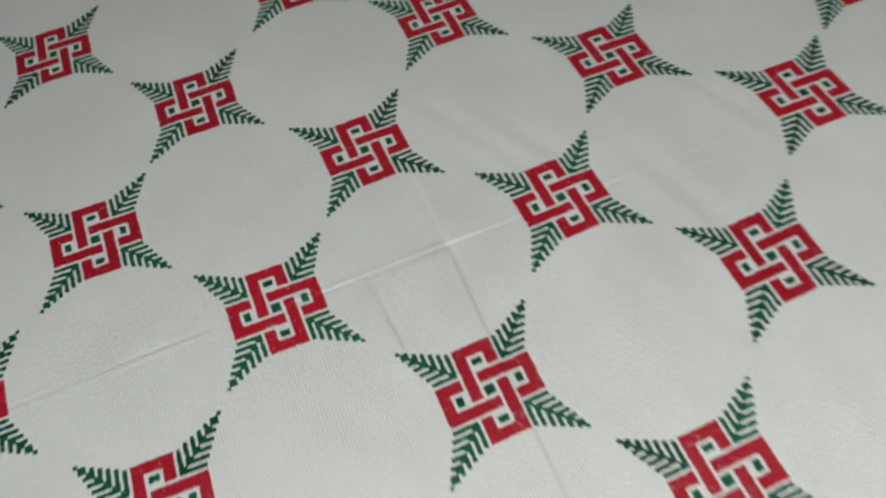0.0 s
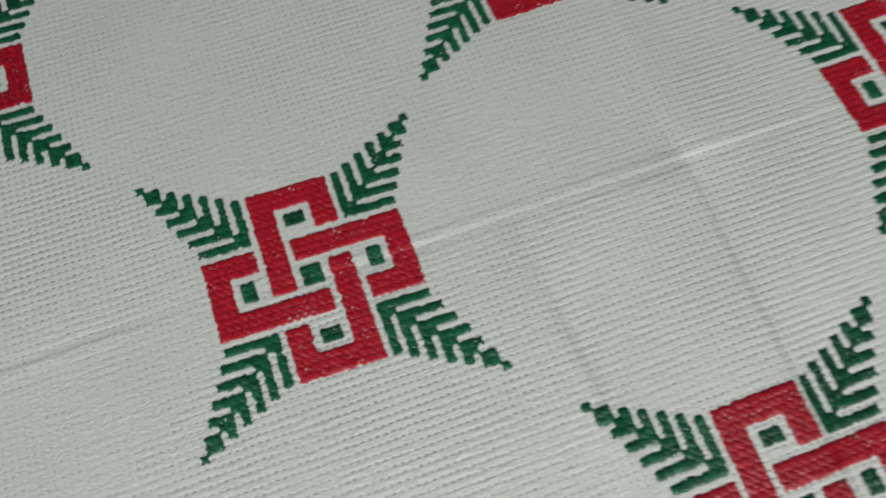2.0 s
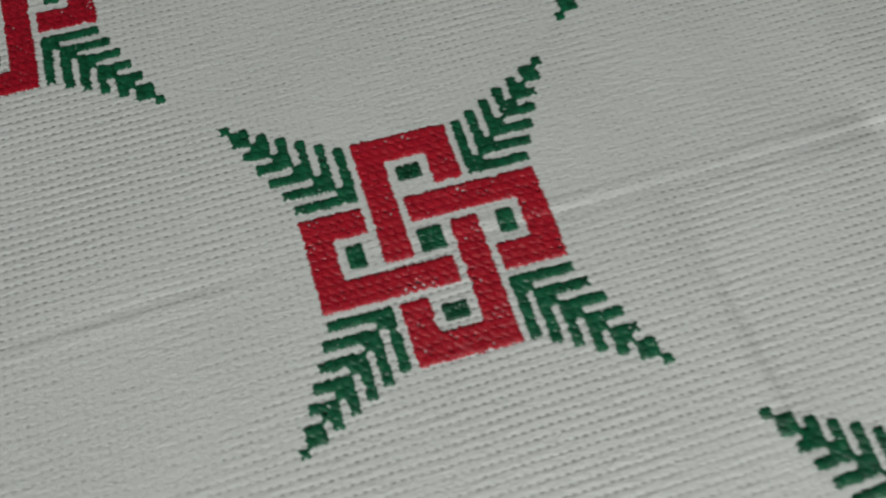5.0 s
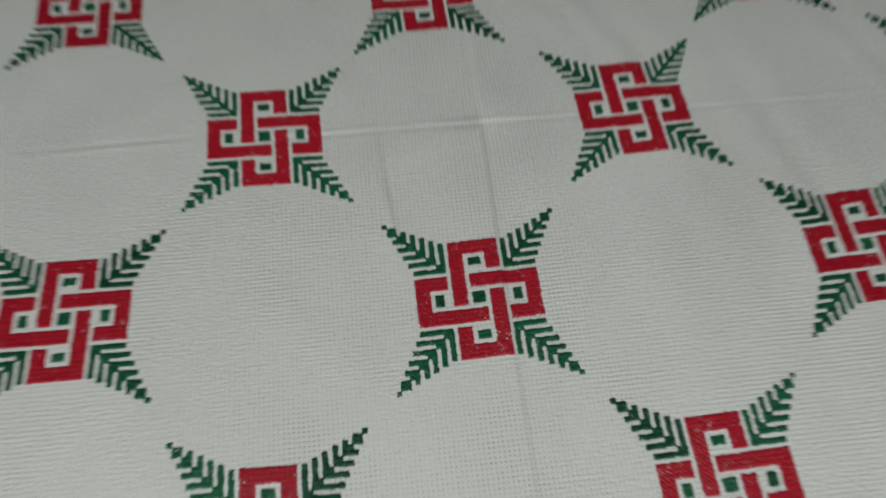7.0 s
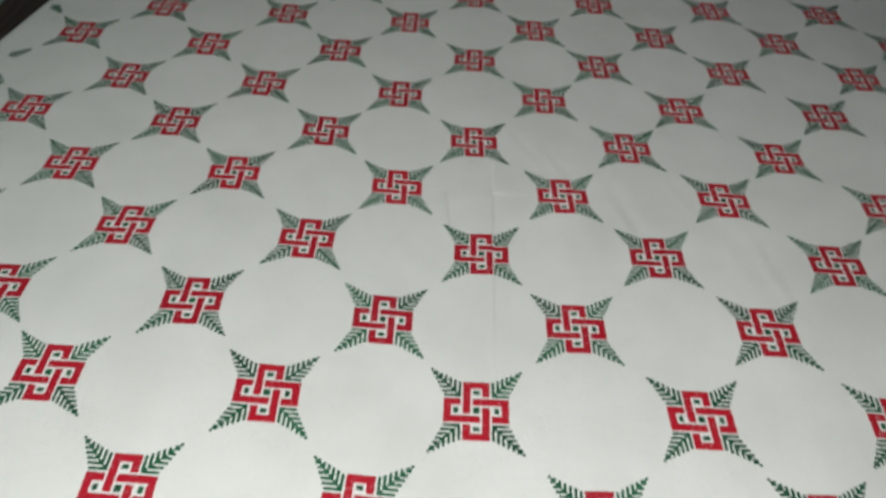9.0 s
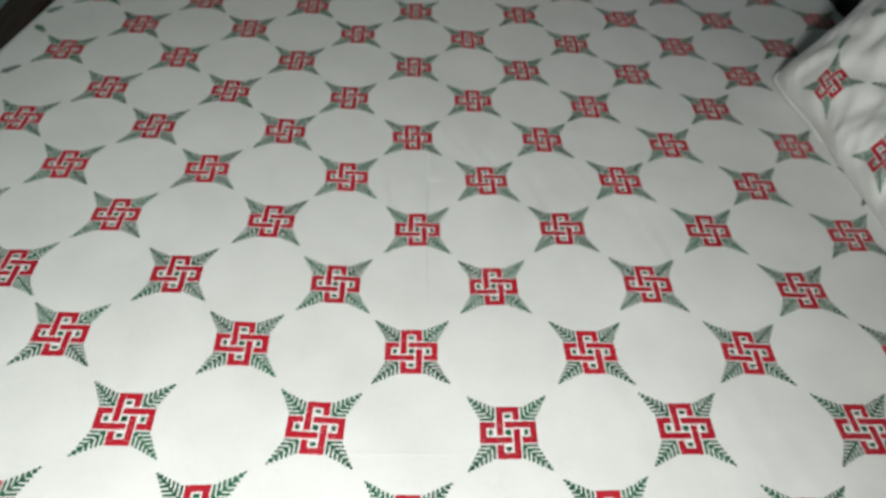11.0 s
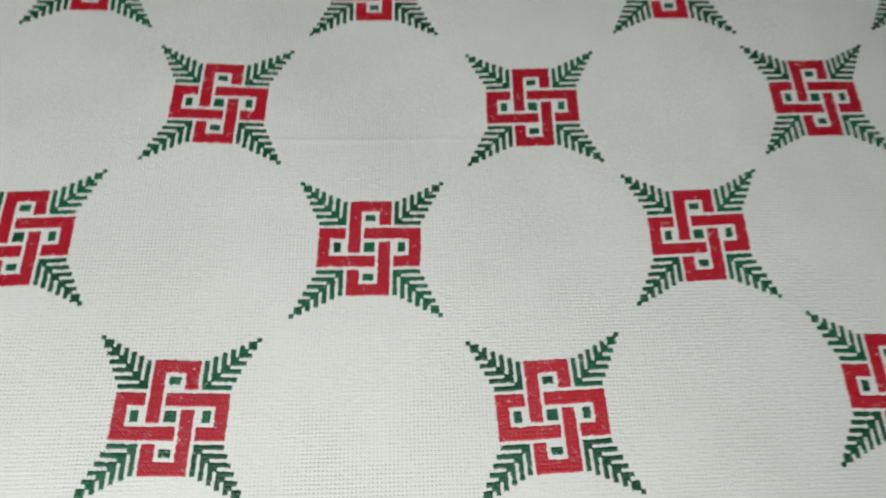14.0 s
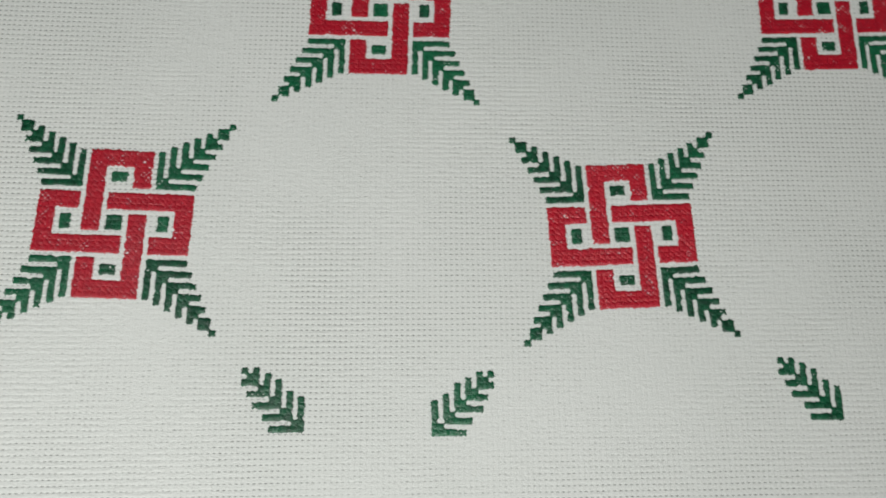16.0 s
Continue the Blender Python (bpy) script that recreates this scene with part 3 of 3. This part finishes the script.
    for side, name in ((1.0, "cover_front"), (-1.0, "cover_back")):
        me = mesh_of(name, front(pu, pv, 0 * pu, side), pf if side > 0 else pf[:, ::-1], CLOTH, uv=np.stack([pu, pv], -1) * STEP / PILLOW_STEP)
        part(name, me, ob, "")

    def surf(u, v, h):
        """Where a stitch lies: on the front, or past the lower rim on the back."""
        side = np.where(v < 0, -1.0, 1.0)
        return front(u, np.abs(v), h * side, side)

    for a, b in ((-1.1, 0), (0.9, 0), (-0.1, 1), (-1.1, 2), (0.9, 2)):
        motif(surf, (a * PILLOW_STEP, (margin + b) * PILLOW_STEP), 0.0, ob, fine)
    for a, turns in ((-2.1, (1, 2)), (1.9, (0, 3))):
        u, v = a * PILLOW_STEP, (margin + 1) * PILLOW_STEP
        for n in turns:
            sewn("border_leaf", turned(EDGE_LEAF, n), GREEN, surf, (u, v), 0.0, "green stitched fern leaf on the border", ob, fine)
    # a flat flange with a corded hem round the rim
    rim = [(low, v) for v in vs] + [(u, tall) for u in us] + [(high, v) for v in vs[::-1]] + [(u, 0) for u in us[::-1]]
    out_way = [(-1, 0)] * len(vs) + [(0, 1)] * len(us) + [(1, 0)] * len(vs) + [(0, -1)] * len(us)
    rim = front(np.array([p[0] for p in rim]), np.array([p[1] for p in rim]), np.zeros(len(rim)))
    count = len(rim)
    out_way = np.array(out_way, float)
    out_way = sum(np.roll(out_way, k, 0) for k in range(-4, 5))
    out_way /= np.linalg.norm(out_way, axis=1)[:, None]
    along_rim = np.arange(count)
    rings = []
    for far, lift in ((0.0, 0.0035), (0.6 * FLANGE, 0.002), (FLANGE, 0.0012), (FLANGE, -0.0012), (0.6 * FLANGE, -0.002), (0.0, -0.0035)):
        flutter = 0.0035 * np.sin(0.21 * along_rim + seed) * np.sin(0.057 * along_rim) * far / FLANGE
        rings.append(np.concatenate([rim[:, :2] + far * out_way, (rim[:, 2] - 0.002 + lift + flutter)[:, None]], 1))
    strip = np.concatenate(rings)
    near, step = np.arange(count), (np.arange(count) + 1) % count
    faces = np.concatenate([np.stack([k * count + near, (k + 1) * count + near, (k + 1) * count + step, k * count + step], -1) for k in range(5)])
    part("flange", mesh_of("flange", strip, faces[:, ::-1], CLOTH, uv=strip[:, :2] * STEP / PILLOW_STEP), ob, "flat hemmed flange round the seam")
    bm = bmesh.new()
    prev = None
    for k, p in enumerate(rings[2]):
        ring = [bm.verts.new(Vector(p) + 0.0016 * (math.cos(a) * Vector((*out_way[k], 0)) + Vector((0, 0, math.sin(a))))) for a in (0, 1.57, 3.14, 4.71)]
        if prev:
            for q in range(4):
                bm.faces.new((prev[q], prev[(q + 1) % 4], ring[(q + 1) % 4], ring[q]))
        prev = ring
    part("piping", from_bm("piping", bm, CLOTH, True), ob, "white corded hem")
    return ob


S = PILLOW_STEP
pillow((0.775, 0.145, BED + 0.095), radians(8), radians(57.8), -0.086, -2.85 * S, 3.0 * S, 3.3 * S, 0.15, 0.7, 0.9, 3.4, 0.0,
       "white stuffed pillow embroidered with red knots, leaning on the headboard")
pillow((0.702, -0.378, BED + 0.094), radians(2), radians(54), -0.02, -3.1 * S, 3.0 * S, 3.0 * S, 0.21, 2.9, 0.35, 4.5, 0.045,
       "white crumpled pillow embroidered with red knots, leaning beside another pillow")


# ---- the far wall: bare grimy fields, a teal strip, posters and torn paper ----
def ragged(name, x0, z0, x1, z1, deep, mat, rough, parent=None, seed=0, y=NORTH, smooth_top=False):
    """A thin sheet on the far wall with an uneven outline."""
    r = random.Random(seed)
    rim = []
    n = 26 if x1 - x0 > 0.15 else 7
    for k in range(n):
        rim.append((x0 + (x1 - x0) * k / n, z0 + r.uniform(-rough, rough)))
    for k in range(n):
        rim.append((x1 + r.uniform(-rough, rough) * 0.6, z0 + (z1 - z0) * k / n))
    for k in range(n):
        rim.append((x1 - (x1 - x0) * k / n, z1 + (0 if smooth_top else r.uniform(-rough, rough))))
    for k in range(n):
        rim.append((x0 + r.uniform(-rough, rough) * 0.6, z1 - (z1 - z0) * k / n))
    bm = bmesh.new()
    front = [bm.verts.new((x, y - deep, z)) for x, z in rim]
    back = [bm.verts.new((x, y - 0.0005, z)) for x, z in rim]
    m = len(rim)
    bm.faces.new(front)
    for k in range(m):
        bm.faces.new((front[k], back[k], back[(k + 1) % m], front[(k + 1) % m]))
    bmesh.ops.recalc_face_normals(bm, faces=bm.faces)
    ob = new(name, from_bm(name, bm, mat))
    if parent:
        ob.parent = parent
    return ob


tagged(ragged("bare_plaster", -0.71, BED - 0.25, 0.002, BED + 0.62, 0.004, GRIME, 0.012, seed=1), "dark grimy plaster field where paint has flaked off", "wall patch", kind="structure")
tagged(ragged("bare_plaster", 0.110, BED - 0.25, 0.80, BED + 0.55, 0.004, GRIME, 0.010, seed=2), "dark grimy plaster field behind torn posters", "wall patch", kind="structure")
tagged(ragged("pale_patch", 0.79, BED - 0.2, 0.945, BED + 0.45, 0.006, PALE, 0.006, seed=3), "pale greenish bare plaster patch", "wall patch", kind="structure")
tagged(box("pilaster", 0.018, NORTH - 0.014, 0, 0.098, NORTH, TOP, TEAL, 0.003), "narrow teal painted pilaster strip", "pilaster", kind="structure")
tagged(box("corner_post", 0.955, NORTH - 0.03, 0, 1.045, NORTH, TOP, TEAL, 0.006), "teal painted wall post", "pilaster", kind="structure")

poster = tagged(ragged("poster", 0.178, BED + 0.067, 0.512, BED + 0.50, 0.0075, PAPER_PINK, 0.003, seed=4), "faded pinkish paper poster on the dark wall", "poster")
ragged("picture", 0.336, BED + 0.072, 0.474, BED + 0.30, 0.0085, PRINT_DARK, 0.001, poster, seed=5)
ragged("picture", 0.205, BED + 0.100, 0.318, BED + 0.33, 0.0085, PRINT_DARK, 0.001, poster, seed=9)
poster = tagged(ragged("poster", 0.525, BED + 0.047, 0.842, BED + 0.50, 0.009, PAPER_BLUE, 0.004, seed=6), "bright blue paper poster with a rose-coloured picture", "poster")
ragged("picture_border", 0.588, BED + 0.083, 0.765, BED + 0.32, 0.0096, PAPER_WHITE, 0.0008, poster, seed=7)
ragged("picture", 0.597, BED + 0.090, 0.756, BED + 0.312, 0.0104, PRINT_ROSE, 0.0006, poster, seed=8)
for k, (x0, z0, x1, z1) in enumerate(((0.62, 0.008, 0.735, 0.032), (0.72, 0.022, 0.80, 0.05), (0.418, 0.006, 0.450, 0.060), (0.56, 0.030, 0.60, 0.05),
                                      (0.80, 0.012, 0.835, 0.03), (-0.115, 0.075, -0.03, 0.098), (-0.03, 0.03, 0.012, 0.075), (0.19, 0.035, 0.21, 0.055), (-0.408, 0.006, -0.386, 0.019), (0.26, 0.008, 0.28, 0.02))):
    tagged(ragged("paper_scrap", x0, BED + z0, x1, BED + z1, 0.0062, PAPER_WHITE, 0.006, seed=20 + k), "torn white scrap of paper stuck on the dark plaster", "paper scrap", group="torn paper on the wall")


# ---- black bag hanging at the corner ----
def shoulder_bag():
    ob = tagged(new("bag"), "black nylon bag with a grey strap hanging beside the bed", "bag")
    bm = bmesh.new()
    slab(bm, 1.045, 0.66, BED - 0.16, 1.145, 0.775, BED + 0.15, 0.03)
    bmesh.ops.subdivide_edges(bm, edges=bm.edges[:], cuts=4, use_grid_fill=True)
    for v in bm.verts:
        p = v.co.copy()
        v.co += Vector((0.010 * math.sin(34 * p.z + 9 * p.y) + 0.004 * math.sin(95 * p.z + 60 * p.y), 0.008 * math.sin(43 * p.x + 26 * p.z), 0.010 * math.sin(38 * p.x + 20 * p.y)))
    part("body", from_bm("body", bm, NYLON, True), ob)
    bm = bmesh.new()
    way = [(1.074, 0.648, 0.07), (1.062, 0.645, 0.10), (1.012, 0.645, 0.170), (0.998, 0.650, 0.200), (1.003, 0.668, 0.222), (1.022, 0.690, 0.215), (1.045, 0.705, 0.180), (1.060, 0.710, 0.14)]
    pts = [tuple(np.array(p) * (1 - f) + np.array(q) * f + (0, 0, BED)) for p, q in zip(way, way[1:]) for f in (0.0, 0.33, 0.67)]
    prev = None
    for p in pts:
        ring = [bm.verts.new((p[0] + a, p[1] + b, p[2])) for a, b in ((-0.006, -0.0012), (0.006, -0.0012), (0.006, 0.0012), (-0.006, 0.0012))]
        if prev:
            for q in range(4):
                bm.faces.new((prev[q], prev[(q + 1) % 4], ring[(q + 1) % 4], ring[q]))
        prev = ring
    part("strap", from_bm("strap", bm, GREY, False), ob, "grey woven strap")


shoulder_bag()
